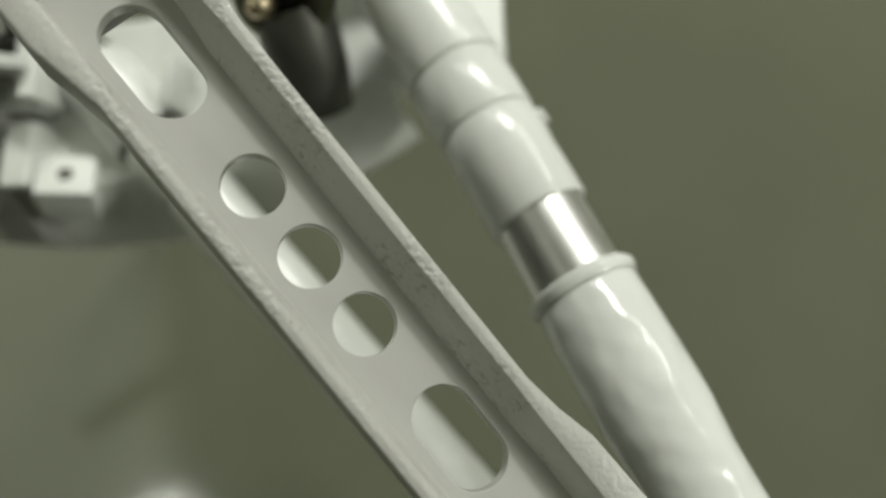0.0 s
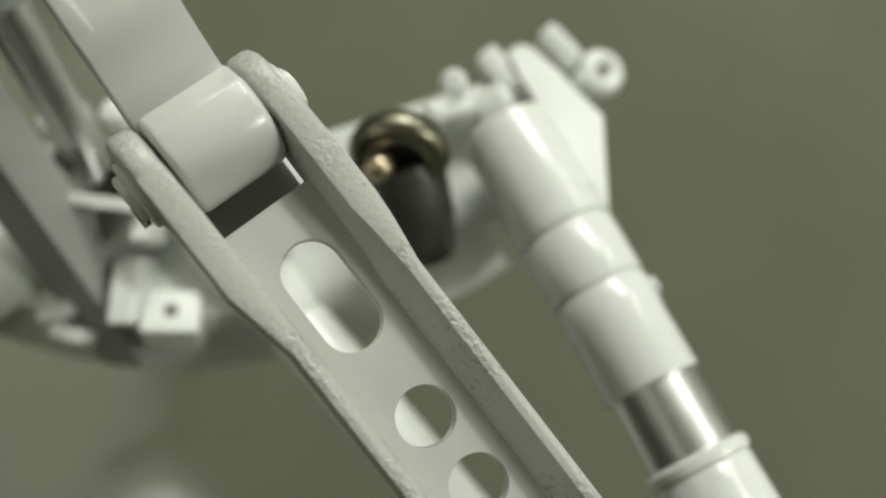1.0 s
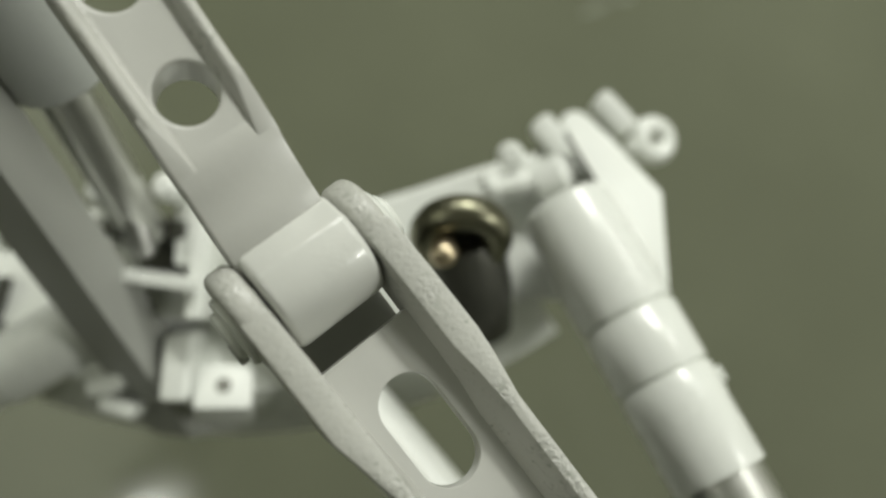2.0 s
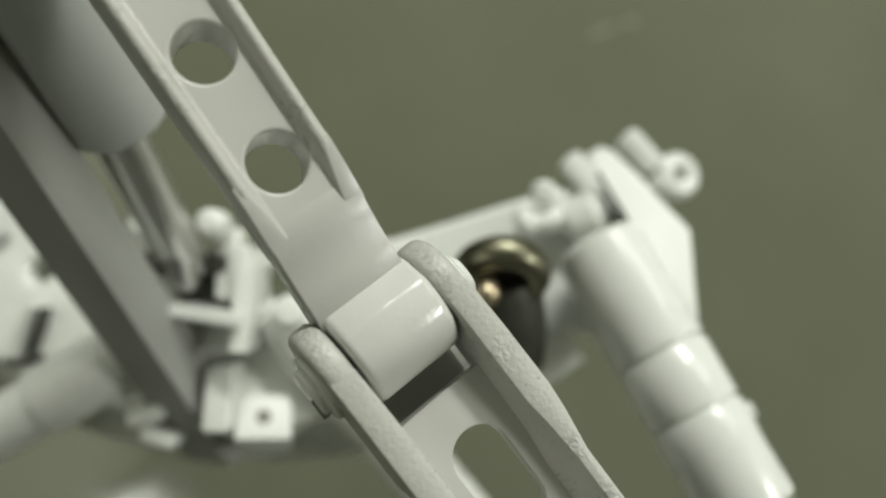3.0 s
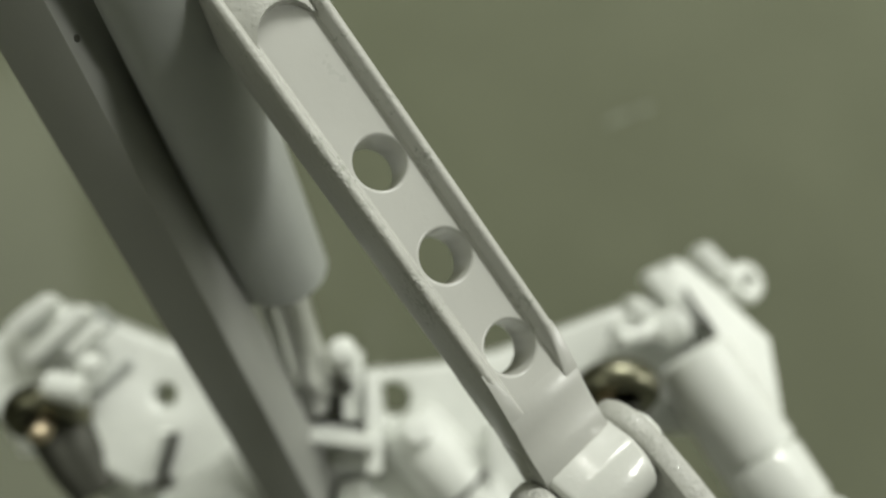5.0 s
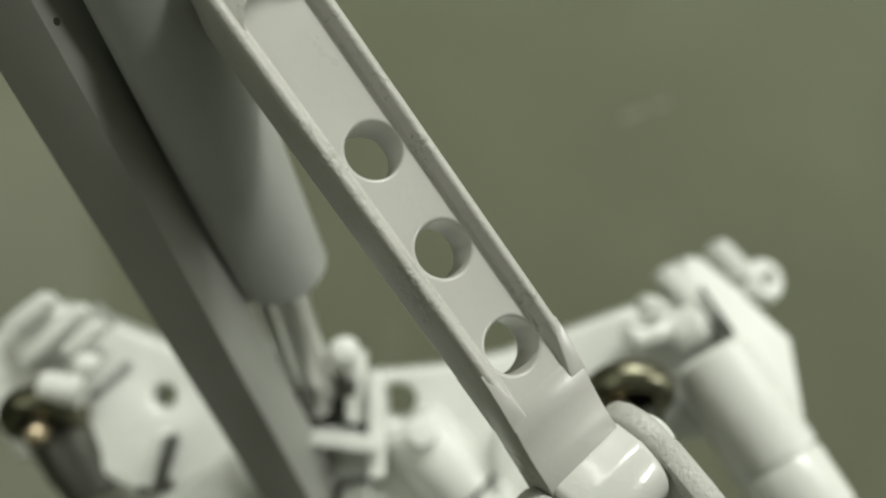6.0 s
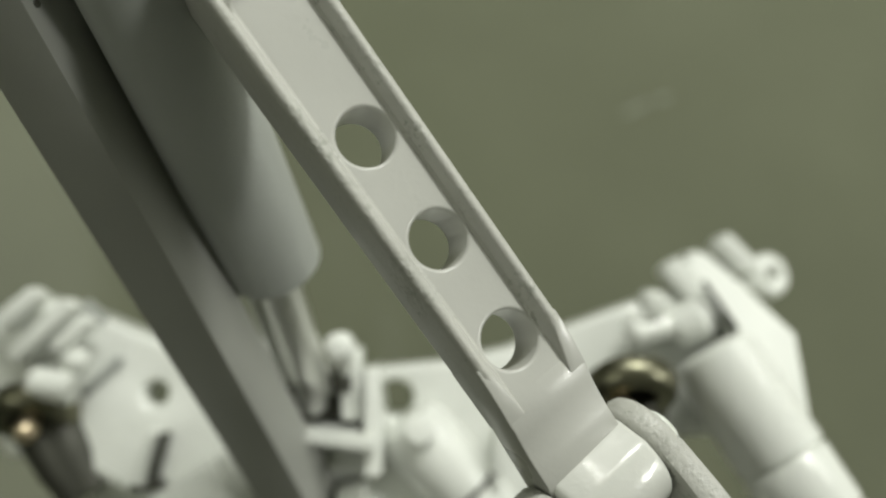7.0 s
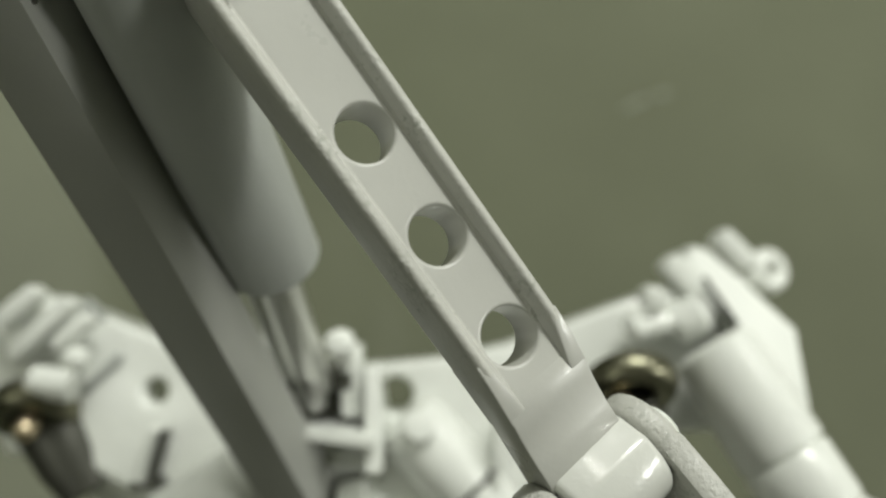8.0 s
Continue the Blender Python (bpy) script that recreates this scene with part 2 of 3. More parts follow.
def lower_torque_link(parent):
    web = plate(LOWER, [(0.130, -0.062), (0.86, -0.062), (0.86, 0.062), (0.130, 0.062)],
                [slot(0.2335, 0, 0.029, 0.031), circle(0.3795, 0, 0.030), circle(0.463, 0, 0.030), circle(0.544, 0, 0.030), slot(0.682, 0.002, 0.024, 0.031)],
                -0.042, -0.0225, 0.0016, 3)
    shapes = [web]
    turn = LOWER.to_3x3()
    for side in (-1, 1):
        rows = []
        # s, outer edge, inner edge at the top, inner edge at the web, top height
        late = 0.045 if side > 0 else 0.09
        for s, outer, inner, foot, top, off in ((0.047, 0.0815, 0.053, 0.052, 0.0252, 0.001), (0.075, 0.082, 0.053, 0.052, 0.0245, 0.002), (0.11, 0.083, 0.053, 0.051, 0.0230, 0.003), (0.180, 0.084, 0.053, 0.050, 0.0205, 0.004), (0.210, 0.080, 0.055, 0.049, 0.0195, 0.006),
                                                (0.255, 0.073, 0.058, 0.044, 0.0185, 0.007), (0.63 + late, 0.072, 0.057, 0.043, 0.018, 0.008), (0.67 + late, 0.077, 0.056, 0.044, 0.018, 0.008), (0.71 + late, 0.086, 0.056, 0.046, 0.018, 0.008),
                                                (0.95, 0.094, 0.056, 0.046, 0.016, 0.008)):
            rows.append((s, [(side * outer + off, -0.060), (side * outer + off, top), (side * inner + off, top), (side * foot + off * 0.3, -0.024), (side * foot + off * 0.3, -0.060)]))
        shapes.append(inked(loft(LOWER, rows, 0.0065), 1))
        c = LOWER @ Vector((PIVOT.x, side * 0.0525, PIVOT.z))
        ax = (turn @ Vector((0, side, 0))).normalized()
        shapes.append(inked(lathe(c, ax, [(0, 0.046), (0.002, 0.0495), (0.006, 0.0520), (0.020, 0.0522), (0.025, 0.0505), (0.028, 0.0470), (0.029, 0.043)], 48), 1))
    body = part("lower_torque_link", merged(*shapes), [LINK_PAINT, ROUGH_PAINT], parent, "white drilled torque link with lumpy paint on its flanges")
    for side in (-1, 1):
        ax = (turn @ Vector((0, side, 0))).normalized()
        c = LOWER @ Vector((PIVOT.x + 0.004, side * 0.081, PIVOT.z))
        part("washer", lathe(c, ax, [(0, 0.036), (0.005, 0.036), (0.007, 0.033)], 32), PAINT, body)
        part("pin_head", lathe(c + ax * 0.006, ax, [(0, 0.025), (0.006, 0.025), (0.009, 0.021), (0.009, 0.013), (0.005, 0.011)], 32), PAINT, body, "painted pin head")
        if side < 0:
            part("split_pin", rod(c + ax * 0.012 + turn @ Vector((0.006, 0, -0.004)), c + ax * 0.012 + turn @ Vector((0.028, 0, -0.006)), 0.0045, 10), DULL, body, "bent steel split pin")
    return body


def upper_torque_link(parent):
    top, floor_c, low = 0.037, 0.0225, -0.036
    long = [(-1.0, -0.057), (-0.55, -0.053), (-0.071, -0.049), (-0.071, 0.049), (-0.55, 0.053), (-1.0, 0.057)]
    web = plate(UPPER, long, [circle(s, 0.0, 0.0285) for s in (-0.1375, -0.2535, -0.3695)], low, floor_c, 0.0045, 4)
    bay = [(-0.52 + 0.036 * math.cos(a), 0.036 * math.sin(a)) for a in [math.pi * (0.5 + i / 10) for i in range(11)]]
    outline = [(-1.0, 0.048), (-0.52, 0.0445)] + bay + [(-0.52, -0.0445), (-1.0, -0.048)]
    rim = plate(Matrix(), outline, [slot(-0.80, 0.0, 0.17, 0.037, 10)], floor_c - 0.012, top - 0.0005, 0.0045, 4)
    for v in rim.verts:
        if v.co.x > -0.548 and v.co.z > floor_c - 0.006:
            v.co.z -= 0.016 * min(1.0, (v.co.x + 0.548) / 0.026)
    rails = []
    for side in (-1, 1):
        rows = []
        # s, half width, rise of the rounded top over the floor
        ends = ((-0.128, 0.0497, 0.0138), (-0.118, 0.0495, 0.0105), (-0.104, 0.0490, 0.0040), (-0.094, 0.0486, -0.0020))
        for s, h, rise in ((-1.0, 0.057, 0.0145), (-0.55, 0.053, 0.0145), (-0.30, 0.0511, 0.0145), (-0.135, 0.0498, 0.0145), *ends):
            f = floor_c + 0.0003 - max(0.0, s + 0.072) * 0.243
            loop = [(h - 0.0205, f - 0.002), (h - 0.0195, f + 0.0003), (h - 0.0165, f + 0.10 * rise), (h - 0.0145, f + 0.32 * rise), (h - 0.0130, f + 0.66 * rise), (h - 0.0112, f + 0.88 * rise), (h - 0.0085, f + rise), (h - 0.0058, f + rise),
                    (h - 0.0030, f + rise - 0.0012), (h - 0.0009, f + rise - 0.0038), (h + 0.0003, f + rise - 0.0070), (h + 0.0005, f + rise - 0.0095), (h + 0.0006, f - 0.03), (h - 0.02, f - 0.03)]
            rows.append((s, [(side * b, c) for b, c in loop]))
        rails.append(inked(loft(UPPER, rows), 1))
        # the rail runs out in a flat that falls to the hinge
        wedge = []
        for s, inner, c in ((-0.136, 0.0420, 0.0358), (-0.124, 0.0400, 0.0350), (-0.100, 0.0350, 0.0301), (-0.069, 0.0300, 0.0212)):
            wedge.append((s, [(side * 0.0497, low), (side * 0.0497, c), (side * inner, c), (side * 0.0292, floor_c - 0.002), (side * 0.0292, low)]))
        rails.append(loft(UPPER, wedge, 0.0028))
    rim.transform(UPPER)
    h = 0.0492
    tail = loft(UPPER, [(s, [(-h, deep), (h, deep), (h, c), (-h, c)]) for s, deep, c in (
        (-0.098, low, 0.014), (-0.092, low, floor_c + 0.0003), (-0.072, low, floor_c + 0.0003), (-0.056, -0.040, 0.0160), (-0.040, -0.044, 0.0108), (-0.022, -0.048, 0.0066), (0.004, -0.055, 0.0030), (0.03, -0.070, -0.020))], 0.0028)
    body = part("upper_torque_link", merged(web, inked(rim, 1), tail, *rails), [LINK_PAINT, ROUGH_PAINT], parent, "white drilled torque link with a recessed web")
    c = HINGE @ Vector((PIVOT.x, -0.0495, PIVOT.z))
    ax = (HINGE.to_3x3() @ Vector((0, 1, 0))).normalized()
    # round barrel with a flat run-up from the link that ends in a soft ridge
    ring = [(-57, 0.0540), (-52, 0.0529), (-46, 0.0522), (-40, 0.0522), (-34, 0.0527), (-28, 0.0540), (-25, 0.0549), (-22, 0.0553), (-19, 0.0550), (-14, 0.0544), (-8, 0.0541)]
    ring += [(a, 0.054) for a in range(-2, 302, 6)]
    spin = basis(c, ax, HINGE.to_3x3() @ Vector((1, 0, 0)))
    rows = []
    for d, k in ((0, 0.86), (0.0015, 0.93), (0.004, 0.975), (0.008, 1.0), (0.092, 1.0), (0.096, 0.975), (0.0985, 0.93), (0.100, 0.86)):
        rows.append((d, [(k * r * math.sin(radians(a)), -k * r * math.cos(radians(a))) for a, r in ring]))
    part("hinge_barrel", loft(spin, rows), BARREL, body, "glossy white hinge barrel with a soft ridge")
    # added filler behind the hinge; its darker colour stands for the gap's shade
    part("gap_shade_block", box(HINGE, (0.06, -0.048, -0.120), (0.150, 0.0535, -0.088), 0.003), BAR, body)
    return body


lower_torque_link(gear)
upper_torque_link(gear)

# ---- strut tubes ----
TUBE_DIR = Vector((0.483, -0.268, -0.834)).normalized()
SEAM = Vector((-0.084, 1.205, 3.359))


def right_tube(parent):
    sleeve = part("sleeve_tube", lathe(SEAM - TUBE_DIR * 0.190, TUBE_DIR, [(-0.008, 0.030), (-0.006, 0.054), (-0.002, 0.063), (0.006, 0.0695), (0.04, 0.071), (0.184, 0.071), (0.1875, 0.0695), (0.1895, 0.064)], 64), PAINT, parent, "glossy white sleeve tube")
    part("collar", lathe(SEAM, TUBE_DIR, [(-0.002, 0.0635), (0.003, 0.0635), (0.0045, 0.0680), (0.0075, 0.0698), (0.091, 0.069), (0.0945, 0.0675), (0.0965, 0.063)], 64), PAINT, sleeve)
    part("collar", lathe(SEAM + TUBE_DIR * 0.097, TUBE_DIR, [(-0.002, 0.0625), (0.002, 0.0625), (0.0035, 0.0668), (0.0065, 0.0685), (0.050, 0.0685), (0.056, 0.067), (0.143, 0.0665), (0.147, 0.064)], 64), PAINT, sleeve)
    part("chrome_sleeve", lathe(SEAM + TUBE_DIR * 0.240, TUBE_DIR, [(0, 0.060), (0.12, 0.060)], 64), CHROME, sleeve, "polished steel sliding sleeve")
    part("flange_ring", lathe(SEAM + TUBE_DIR * 0.342, TUBE_DIR, [(0, 0.060), (0.002, 0.068), (0.007, 0.072), (0.015, 0.072), (0.020, 0.069), (0.022, 0.062)], 64), PAINT, sleeve)
    body = lathe(SEAM + TUBE_DIR * 0.362, TUBE_DIR, [(0, 0.063), (0.002, 0.0655), (0.006, 0.067), (0.10, 0.0675), (0.145, 0.0675), (0.175, 0.0665), (0.20, 0.064), (0.225, 0.0615), (0.25, 0.060), (0.32, 0.0595), (0.80, 0.0595)], 64)
    part("lower_tube", body, CAST, sleeve, "glossy white necked tube")
    part("grub_screw", rod(SEAM + TUBE_DIR * 0.12 + Vector((0.055, -0.015, 0.03)), SEAM + TUBE_DIR * 0.12 + Vector((0.064, -0.018, 0.036)), 0.012, 20), PAINT, sleeve)
    return sleeve


def middle_tube(parent):
    d = Vector((0.43, 0.03, -0.47)).normalized()
    p = Vector((-0.640, 1.29, 3.375))
    t = part("sleeve_tube", lathe(p, d, [(-0.04, 0.030), (-0.03, 0.052), (-0.01, 0.060), (0.108, 0.062), (0.112, 0.0605), (0.115, 0.050)], 48), PAINT, parent, "glossy white sleeve tube")
    part("collar", lathe(p + d * 0.115, d, [(0, 0.049), (0.006, 0.049), (0.008, 0.0530), (0.011, 0.0545), (0.095, 0.054), (0.098, 0.0525), (0.100, 0.047)], 48), PAINT, t)
    part("lower_tube", lathe(p + d * 0.215, d, [(0, 0.047), (0.004, 0.047), (0.006, 0.0515), (0.010, 0.053), (0.95, 0.053)], 48), PAINT, t)
    part("button", lathe(Vector((-0.640, 1.235, 3.392)), (0.1, -1, 0.25), [(0, 0.026), (0.010, 0.026), (0.016, 0.021), (0.018, 0.012)], 28), PAINT, t)
    part("dark_seal", lathe(p + d * 0.110, d, [(0, 0.056), (0.012, 0.056)], 48), STEEL_AND_SHADE, t, "dark seal ring")
    return t


def left_tube(parent):
    d = Vector((-0.31, -0.05, -0.21)).normalized()
    p = Vector((-0.915, 1.30, 3.31))
    t = part("sleeve_tube", lathe(p, d, [(-0.05, 0.055), (-0.045, 0.060), (0.022, 0.062), (0.026, 0.058)], 48), PAINT, parent, "glossy white sleeve tube")
    part("collar", lathe(p + d * 0.026, d, [(0, 0.055), (0.003, 0.055), (0.006, 0.0585), (0.125, 0.057), (0.13, 0.050)], 48), PAINT, t)
    part("lower_tube", lathe(p + d * 0.155, d, [(0, 0.046), (0.003, 0.048), (0.9, 0.048)], 48), PAINT, t)
    return t


right_tube(gear)
middle_tube(gear)
left_tube(gear)

# ---- square brace, shock cylinder and rod ----
BRACE_DIR = Vector((-0.340, -0.949, 1.0))
EDGE = Vector((-0.875, 0.986, 3.5))
TO_DARK, TO_PALE = Vector((-0.081, 0.028, 0.0)), Vector((0.038, 0.102, 0.0))


def prism(start, end, *sides):
    """A bar between two points whose section has the corners given as offsets."""
    bm = bmesh.new()
    rings = [[bm.verts.new(Vector(p) + v) for v in sides] for p in (start, end)]
    n = len(sides)
    for i in range(n):
        bm.faces.new((rings[0][i], rings[0][(i + 1) % n], rings[1][(i + 1) % n], rings[1][i]))
    bm.faces.new(rings[0])
    bm.faces.new(rings[1])
    bmesh.ops.recalc_face_normals(bm, faces=bm.faces)
    return soften(bm, 0.0022)


brace = part("square_brace", prism(EDGE - BRACE_DIR * 0.37, EDGE + BRACE_DIR * 1.0, Vector(), TO_DARK, TO_DARK + TO_PALE, TO_PALE), BAR, gear, "grey white square brace bar")
part("rivet", lathe(EDGE + BRACE_DIR * 0.362 + TO_PALE * 0.20, (0.94, -0.35, 0.0), [(-0.004, 0.0045), (0.001, 0.0040)], 12), STEEL_AND_SHADE, brace, "dark sunken rivet")


def shock(parent):
    d = Vector((-0.275, -1.30, 1.0)).normalized()
    p = Vector((-0.832, 1.024, 3.640))
    end = Vector((-0.806, 1.262, 3.452))
    cyl = part("shock_cylinder", lathe(p, d, [(0, 0.055), (0.001, 0.062), (0.004, 0.065), (0.95, 0.066)], 64), GREY, parent, "matt grey shock cylinder")
    part("piston_rod", rod(end, p + d * 0.02, 0.029, 32), CHROME, cyl, "polished steel piston rod")
    part("guide_rod", rod(end + Vector((-0.045, 0, 0.01)), p + Vector((-0.040, 0, -0.01)), 0.009, 16), PAINT, cyl, "thin white guide rod")
    return cyl


shock(gear)

# ---- base plate with its lugs, clevis and brackets ----
FRONT = 1.315
LEAN_BACK = 0.20


def arc(x0, z0, r, a0, a1, n):
    return [(x0 + r * math.cos(radians(a0 + (a1 - a0) * i / n)), z0 + r * math.sin(radians(a0 + (a1 - a0) * i / n))) for i in range(n + 1)]


def slab_part(name, parent, outline, y_front, y_back, bevel=0.008, mat=None, holes=(), label="", bend=None):
    """A flat piece facing the viewer, from a loop of x, z points; above the height bend it leans back."""
    m = Matrix.Translation((0, y_front, 0)) @ Matrix(((1, 0, 0, 0), (0, LEAN_BACK, -1, -3.38 * LEAN_BACK), (0, 1, 0, 0), (0, 0, 0, 1)))
    bm = plate(m, outline, holes, -(y_back - y_front), 0.0, bevel, 3)
    for v in bm.verts:
        if bend and v.co.z > bend:
            v.co.y += 0.60 * (v.co.z - bend)
    return part(name, bm, mat or PAINT, parent, label)


def turned_block(name, parent, centre, along, size, bevel=0.007, mat=None, label=""):
    """A rounded block whose long side runs along a direction in the plate's plane."""
    m = basis(Vector(centre), Vector((along[0], 0, along[1])), Vector((0, 1, 0)))
    return part(name, box(m, [-0.5 * v for v in size], [0.5 * v for v in size], bevel), mat or SOFT_PAINT, parent, label)


def base_plate(parent):
    outline = arc(-0.76, 4.12, 0.898, 240, 305, 28) + [(-0.02, 3.40), (-0.03, 3.52), (-0.09, 3.60), (-0.21, 3.632), (-0.31, 3.598), (-0.41, 3.560), (-0.50, 3.528), (-0.60, 3.505), (-0.72, 3.492),
              (-0.90, 3.497), (-1.00, 3.51), (-1.09, 3.532), (-1.21, 3.578), (-1.31, 3.608), (-1.40, 3.54), (-1.38, 3.42), (-1.32, 3.34)]
    body = slab_part("base_plate", parent, outline, FRONT, FRONT + 0.10, 0.012, holes=[circle(-1.085, 3.445, 0.021, 24), circle(-0.684, 3.443, 0.030, 24)], label="thick white curved base plate")
    skirt = []
    for i in range(41):
        a = radians(238 + 69 * i / 40)
        at = lambda r, y: Vector((-0.76 + r * math.cos(a), y + LEAN_BACK * (4.12 + r * math.sin(a) - 3.38), 4.12 + r * math.sin(a)))
        skirt.append([at(0.888, FRONT - 0.002), at(0.899, FRONT + 0.002), at(0.906, FRONT + 0.012), at(0.984, FRONT + 0.135), at(0.984, FRONT + 0.17), at(0.88, FRONT + 0.17)])
    bm = bmesh.new()
    rings = [[bm.verts.new(v) for v in row] for row in skirt]
    for p, q in zip(rings, rings[1:]):
        for k in range(6):
            bm.faces.new((p[k], p[(k + 1) % 6], q[(k + 1) % 6], q[k]))
    bm.faces.new(rings[0])
    bm.faces.new(rings[-1])
    part("rim", bm, PAINT, body)
    slab_part("hub", body, circle(-0.95, 3.34, 0.10, 32), FRONT + 0.09, 1.50, 0.01)
    part("stand_post", rod((-1.0, 1.40, 3.36), (-1.0, 2.379, 3.36), 0.022, 24), DULL, body, "dull steel stand post")
    part("stand_foot", lathe(Vector((-1.0, 2.3815, 3.36)), (0, -0.995, 0.0995), [(0, 0.040), (0.014, 0.040), (0.018, 0.035)], 40), DULL, body, "round steel stand foot")
    return body


plate_body = base_plate(gear)


def right_lug(parent):
    shield = slab_part("hinge_lug", parent, [(-0.130, 3.560), (-0.152, 3.594), (-0.166, 3.622), (-0.166, 3.650), (-0.182, 3.678), (-0.177, 3.694), (-0.159, 3.703), (-0.140, 3.697), (-0.116, 3.668), (-0.098, 3.648), (-0.066, 3.604), (-0.031, 3.560), (-0.022, 3.41), (-0.016, 3.30), (-0.11, 3.30)],
                       1.240, 1.32, 0.008, SOFT_PAINT, label="white flat hinge lug", bend=3.545)
    turned_block("finger", shield, (-0.191, 1.378, 3.645), (0.66, -0.75), (0.088, 0.07, 0.041), 0.013, SOFT_PAINT)
    turned_block("finger", shield, (-0.095, 1.405, 3.697), (0.70, -0.70), (0.078, 0.07, 0.037), 0.013, SOFT_PAINT)
    part("eye", torus((-0.026, 1.420, 3.660), (0.40, -0.90, 0.15), 0.026, 0.0155, 1.2, 32, 14), PAINT, shield, "white cast eye")
    turned_block("eye_root", shield, (-0.052, 1.415, 3.645), (0.75, -0.30), (0.044, 0.04, 0.020), 0.009, SOFT_PAINT)
    part("pivot", rod((-0.226, 1.325, 3.560), (-0.164, 1.310, 3.590), 0.036, 28, 0.4), SOFT_PAINT, shield)
    part("pivot_bolt", rod((-0.284, 1.305, 3.556), (-0.225, 1.312, 3.572), 0.022, 24, 0.3), PAINT, shield)
    part("nut", rod((-0.304, 1.300, 3.552), (-0.276, 1.300, 3.562), 0.028, 20, 0.5), PAINT, shield)
    part("bolt_boss", rod((-0.262, 1.33, 3.612), (-0.262, 1.275, 3.606), 0.021, 24, 0.4), PAINT, shield)
    # dark strip painting the shade of the gap beside the lug
    m = basis(Vector((-0.152, 1.288, 3.602)), Vector((0.50, -0.28, -0.84)), Vector((0, 1, 0.2)))
    part("gap_shade", box(m, (-0.050, -0.014, -0.003), (0.045, 0.02, 0.003), 0.001), STEEL_AND_SHADE, shield, "dark strip standing for shade in a parting gap")
    return shield


def left_lug(parent):
    lug = slab_part("hinge_lug", parent, [(-1.36, 3.565), (-1.318, 3.607), (-1.27, 3.578), (-1.235, 3.525), (-1.31, 3.49)], 1.27, 1.36, 0.010, label="white flat hinge lug")
    for x, z, k in ((-1.292, 3.585, 0.078), (-1.250, 3.553, 0.12), (-1.205, 3.545, 0.07)):
        turned_block("finger", lug, (x, 1.29, z), (0.62, 0.62), (k, 0.06, 0.026), 0.009, SOFT_PAINT)
    part("pivot", rod((-1.265, 1.275, 3.466), (-1.195, 1.265, 3.456), 0.026, 28, 0.2), SOFT_PAINT, lug)
    part("pivot_bolt", rod((-1.215, 1.285, 3.505), (-1.180, 1.28, 3.495), 0.020, 24, 0.3), SOFT_PAINT, lug)
    # grey strip in place of a shadow slanting across the lug
    m = basis(Vector((-1.173, 1.332, 3.474)), Vector((0.62, 0, 0.68)), Vector((0, 1, 0.2)))
    part("groove_shade", box(m, (-0.042, -0.008, -0.0075), (0.042, 0.02, 0.0075), 0.003), GREY, lug, "grey strip standing for a shaded slot")
    # grey pad in place of the shadow among the fingers
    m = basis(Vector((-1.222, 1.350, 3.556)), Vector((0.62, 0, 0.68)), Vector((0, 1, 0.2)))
    part("recess_shade", box(m, (-0.040, -0.006, -0.024), (0.040, 0.02, 0.024), 0.006), GREY, lug, "grey pad standing for shade between the fingers")
    return lug


right_lug(plate_body)
left_lug(plate_body)


def rod_end(parent, ring, ball, foot, r):
    """Dark bearing ring with a pale bolt in it, over a dark socket."""
    axis = Vector((0.08, -0.62, -0.78)).normalized()
    socket = part("socket", lathe(Vector(ring) + Vector((0.0, 0.035, 0.0)), Vector(foot) - Vector(ring), [(0, r * 0.80), (0.02, r * 0.86), (0.10, r * 0.82), (0.16, r * 0.66)], 40), STEEL_AND_SHADE, parent, "dark steel socket")
    part("bearing_ring", torus(ring, axis, r * 0.72, r * 0.33, 1.15, 48, 18), BRONZE, socket, "dark bronze bearing ring")
    # dark disc that paints the shaded hollow of the ring
    part("cavity_shade", lathe(Vector(ring) - axis * 0.012, axis, [(0, r * 0.60), (0.006, r * 0.60)], 32), STEEL_AND_SHADE, socket, "dark disc standing for shade inside the ring")
    part("bolt", lathe(Vector(ball) + Vector((0, 0.035, 0.010)), (0.0, -0.93, -0.36), [(0, r * 0.20), (0.030, r * 0.20), (0.031, r * 0.27), (0.044, r * 0.27), (0.054, r * 0.20), (0.058, r * 0.10)], 28), BRASS, socket, "pale brass bolt end")
    return socket


rod_end(plate_body, (-0.327, 1.175, 3.475), (-0.347, 1.130, 3.453), (-0.287, 1.27, 3.312), 0.070)
rod_end(plate_body, (-1.276, 1.31, 3.412), (-1.266, 1.262, 3.394), (-1.186, 1.30, 3.277), 0.070)


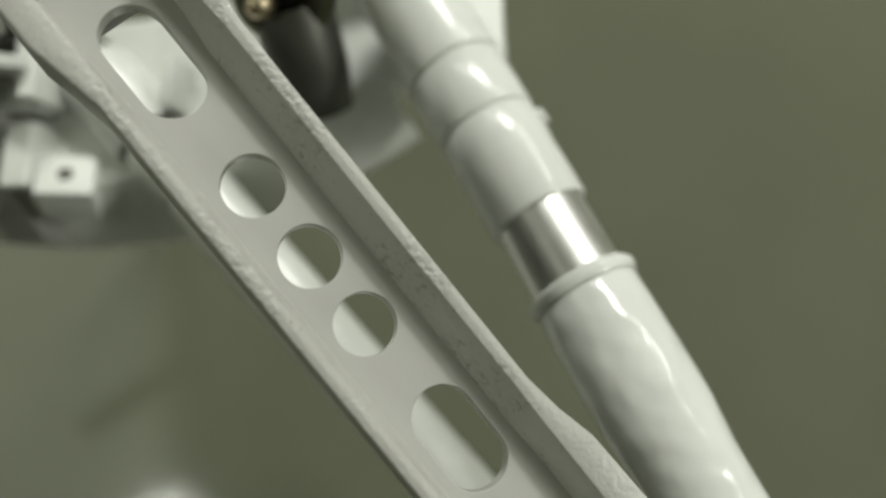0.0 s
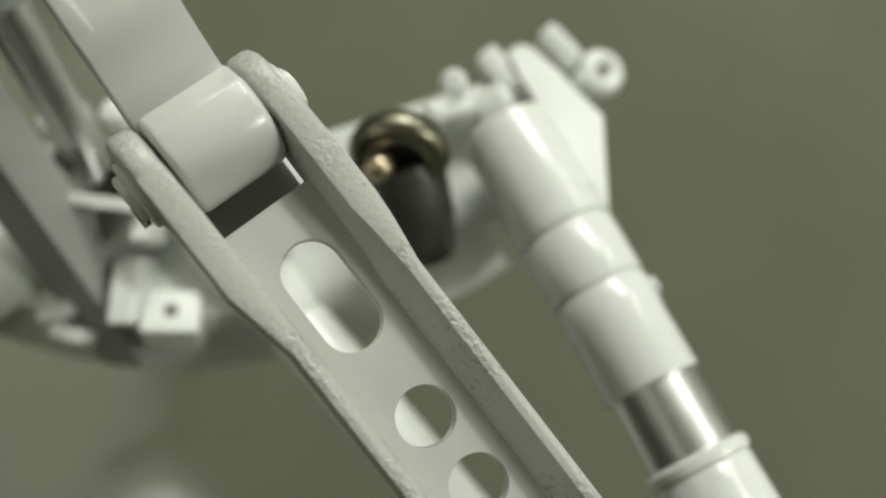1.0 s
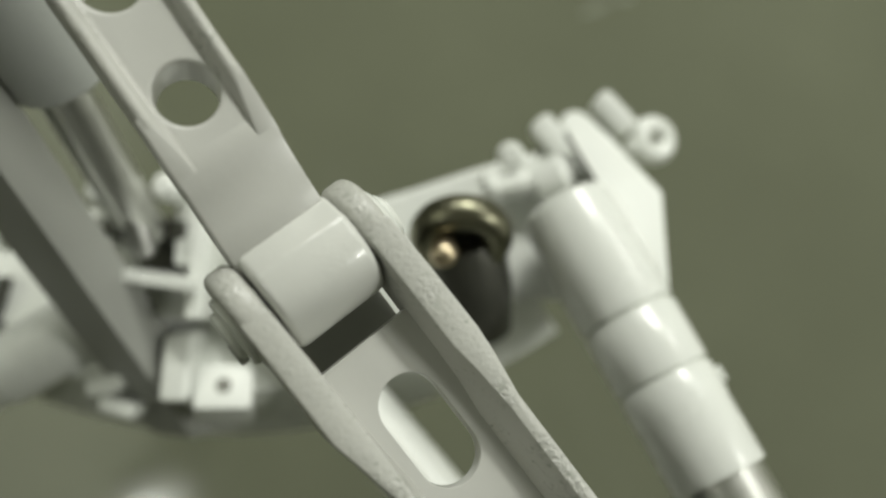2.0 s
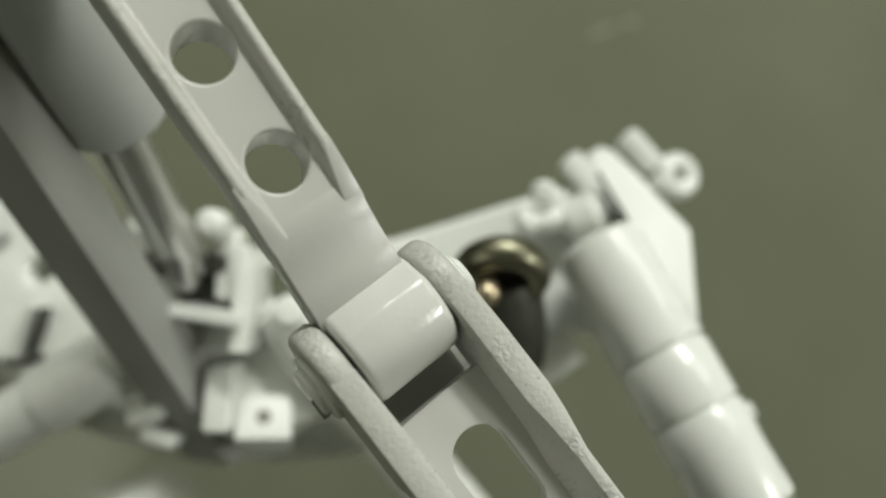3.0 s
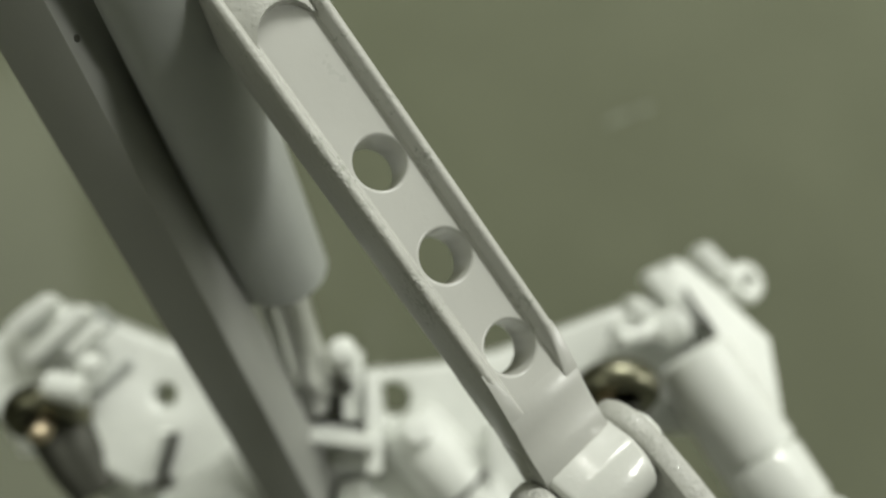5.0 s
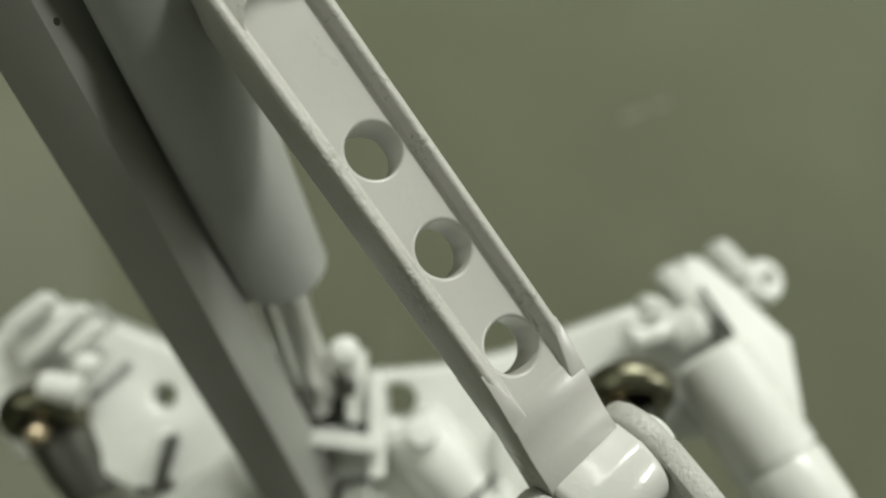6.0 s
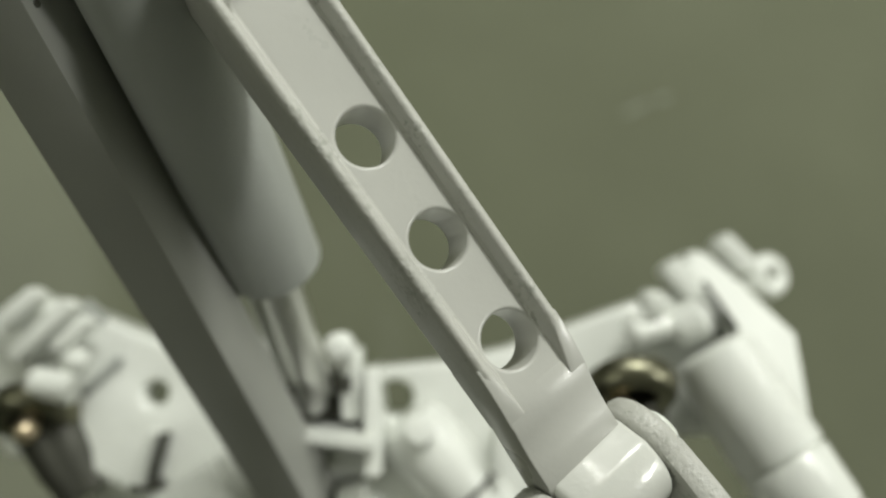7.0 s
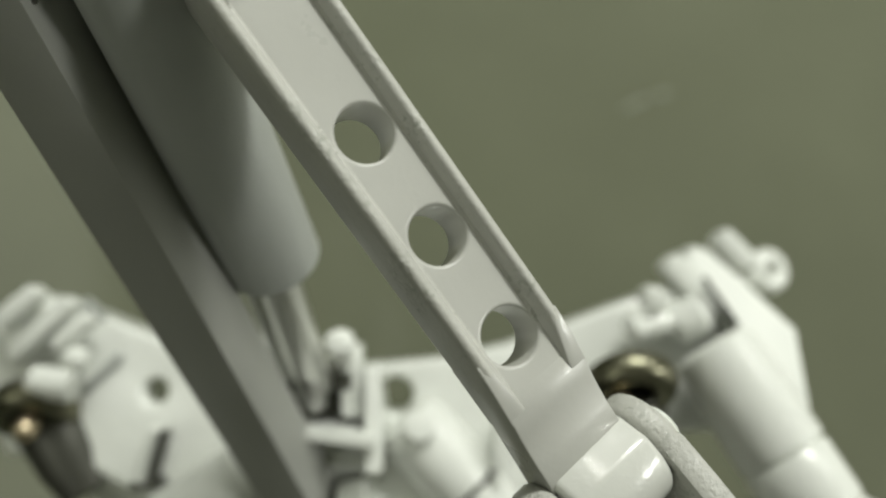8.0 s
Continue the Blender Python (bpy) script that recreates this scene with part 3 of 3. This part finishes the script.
def clevis(parent):
    base = slab_part("clevis", parent, [(-0.815, 3.400), (-0.725, 3.385), (-0.722, 3.335), (-0.80, 3.335)], 1.255, 1.32, 0.006, label="white clevis bracket")
    part("floor", box(basis(Vector((-0.768, 1.235, 3.395)), Vector((0.97, 0, -0.1)), Vector((0, 1, 0))), (-0.062, -0.06, -0.010), (0.062, 0.08, 0.010), 0.005), PAINT, base)
    slab_part("ear", base, [(-0.905, 3.47), (-0.865, 3.44), (-0.862, 3.53), (-0.898, 3.53)], 1.25, 1.315, 0.010)
    slab_part("ear", base, [(-0.775, 3.53), (-0.738, 3.53), (-0.732, 3.415), (-0.765, 3.415)], 1.240, 1.30, 0.008)
    part("knob", rod((-0.881, 1.225, 3.523), (-0.881, 1.29, 3.523), 0.023, 24, 0.5), SOFT_PAINT, base)
    part("knob", rod((-0.768, 1.200, 3.532), (-0.768, 1.27, 3.532), 0.0225, 24, 0.5), SOFT_PAINT, base)
    part("cross_pin", rod((-0.885, 1.275, 3.470), (-0.75, 1.265, 3.470), 0.016, 24), STEEL_AND_SHADE, base, "dark steel cross pin")
    part("rod_tongue", rod((-0.818, 1.215, 3.485), (-0.803, 1.240, 3.430), 0.020, 20, 0.4), DULL, base, "dull steel rod end")
    # dark sheet that paints the shade between the clevis ears
    slab_part("recess_shade", base, [(-0.875, 3.475), (-0.775, 3.50), (-0.765, 3.415), (-0.83, 3.405)], 1.285, 1.318, 0.003, STEEL_AND_SHADE, label="dark sheet standing for shade inside the clevis")
    slab_part("side_plate", base, [(-0.729, 3.497), (-0.708, 3.503), (-0.697, 3.43), (-0.697, 3.34), (-0.722, 3.34)], 1.195, 1.32, 0.005)
    return base


clevis(plate_body)


def foot_brackets(parent):
    b = slab_part("foot_bracket", parent, [(-0.772, 3.313), (-0.726, 3.320), (-0.724, 3.215), (-0.768, 3.213)], 1.255, 1.33, 0.010, label="white foot bracket")
    m = basis(Vector((-0.687, 1.285, 3.222)), Vector((1, 0.25, 0.02)), Vector((0.1, 0.5, 0.85)))
    part("drilled_block", box(m, (-0.043, -0.036, -0.035), (0.043, 0.036, 0.035), 0.005), SOFT_PAINT, b)
    face = m.col[2].to_3d() if m.col[2].y < 0 else -m.col[2].to_3d()
    # no hole is cut; a dark disc paints the bore's shade
    part("bore_shade", lathe(Vector((-0.687, 1.285, 3.222)) + face * 0.030, face, [(0, 0.012), (0.0056, 0.012)], 24), STEEL_AND_SHADE, b, "dark disc standing for a shaded bore")
    c = turned_block("cast_foot", parent, (-0.868, 1.285, 3.228), (0.9, 0.28), (0.062, 0.06, 0.030), 0.012, label="white lumpy cast foot")
    turned_block("toe", c, (-0.845, 1.28, 3.196), (0.9, -0.2), (0.058, 0.06, 0.024), 0.010)
    turned_block("toe", c, (-0.842, 1.285, 3.262), (0.5, 0.6), (0.040, 0.05, 0.030), 0.010)
    t = turned_block("locking_tab", parent, (-1.080, 1.292, 3.348), (0.22, 1.0), (0.085, 0.050, 0.016), 0.003, label="white locking tab")
    # solid dark blocks that paint shaded slots beside the tab
    turned_block("slot_shade", t, (-1.078, 1.290, 3.302), (1.0, 0.15), (0.054, 0.030, 0.014), 0.003, STEEL_AND_SHADE, "dark block standing for a shaded slot")
    turned_block("slot_shade", t, (-1.062, 1.298, 3.350), (0.22, 1.0), (0.075, 0.026, 0.010), 0.002, STEEL_AND_SHADE, "dark block standing for a shaded slot")
    turned_block("rib", parent, (-0.515, 1.27, 3.375), (0.12, 1.0), (0.075, 0.08, 0.020), 0.006)


foot_brackets(plate_body)
plate_body.location = TURNED @ Vector((0.003, 0, -0.011)) * SIZE

# ---- marks on the bench ----
bench = bpy.data.objects["bench_surface"]
SCUFF = material("pale_scuff", (0.21, 0.22, 0.17), 0.35, spread=0.2, grain=900)
for x, z, a, length in ((-0.02, 4.20, 25, 0.10), (0.06, 4.23, 12, 0.05)):
    y = 2.386 + 0.1 * (z - 3.40) - 0.0015
    m = Matrix.Translation((x, y, z)) @ Matrix.Rotation(radians(-a), 4, "Y")
    bm = bmesh.new()
    n = 16
    ring = [bm.verts.new((length * 0.5 * math.cos(2 * math.pi * i / n), 0, 0.010 * (1 + 0.4 * math.sin(3.1 * i)) * math.sin(2 * math.pi * i / n))) for i in range(n)]
    top = [bm.verts.new(v.co + Vector((0, -0.0008, 0))) for v in ring]
    bm.faces.new(top)
    for i in range(n):
        bm.faces.new((ring[i], ring[(i + 1) % n], top[(i + 1) % n], top[i]))
    bm.transform(m)
    part("scuff", bm, SCUFF, bench, "faint pale scuff")
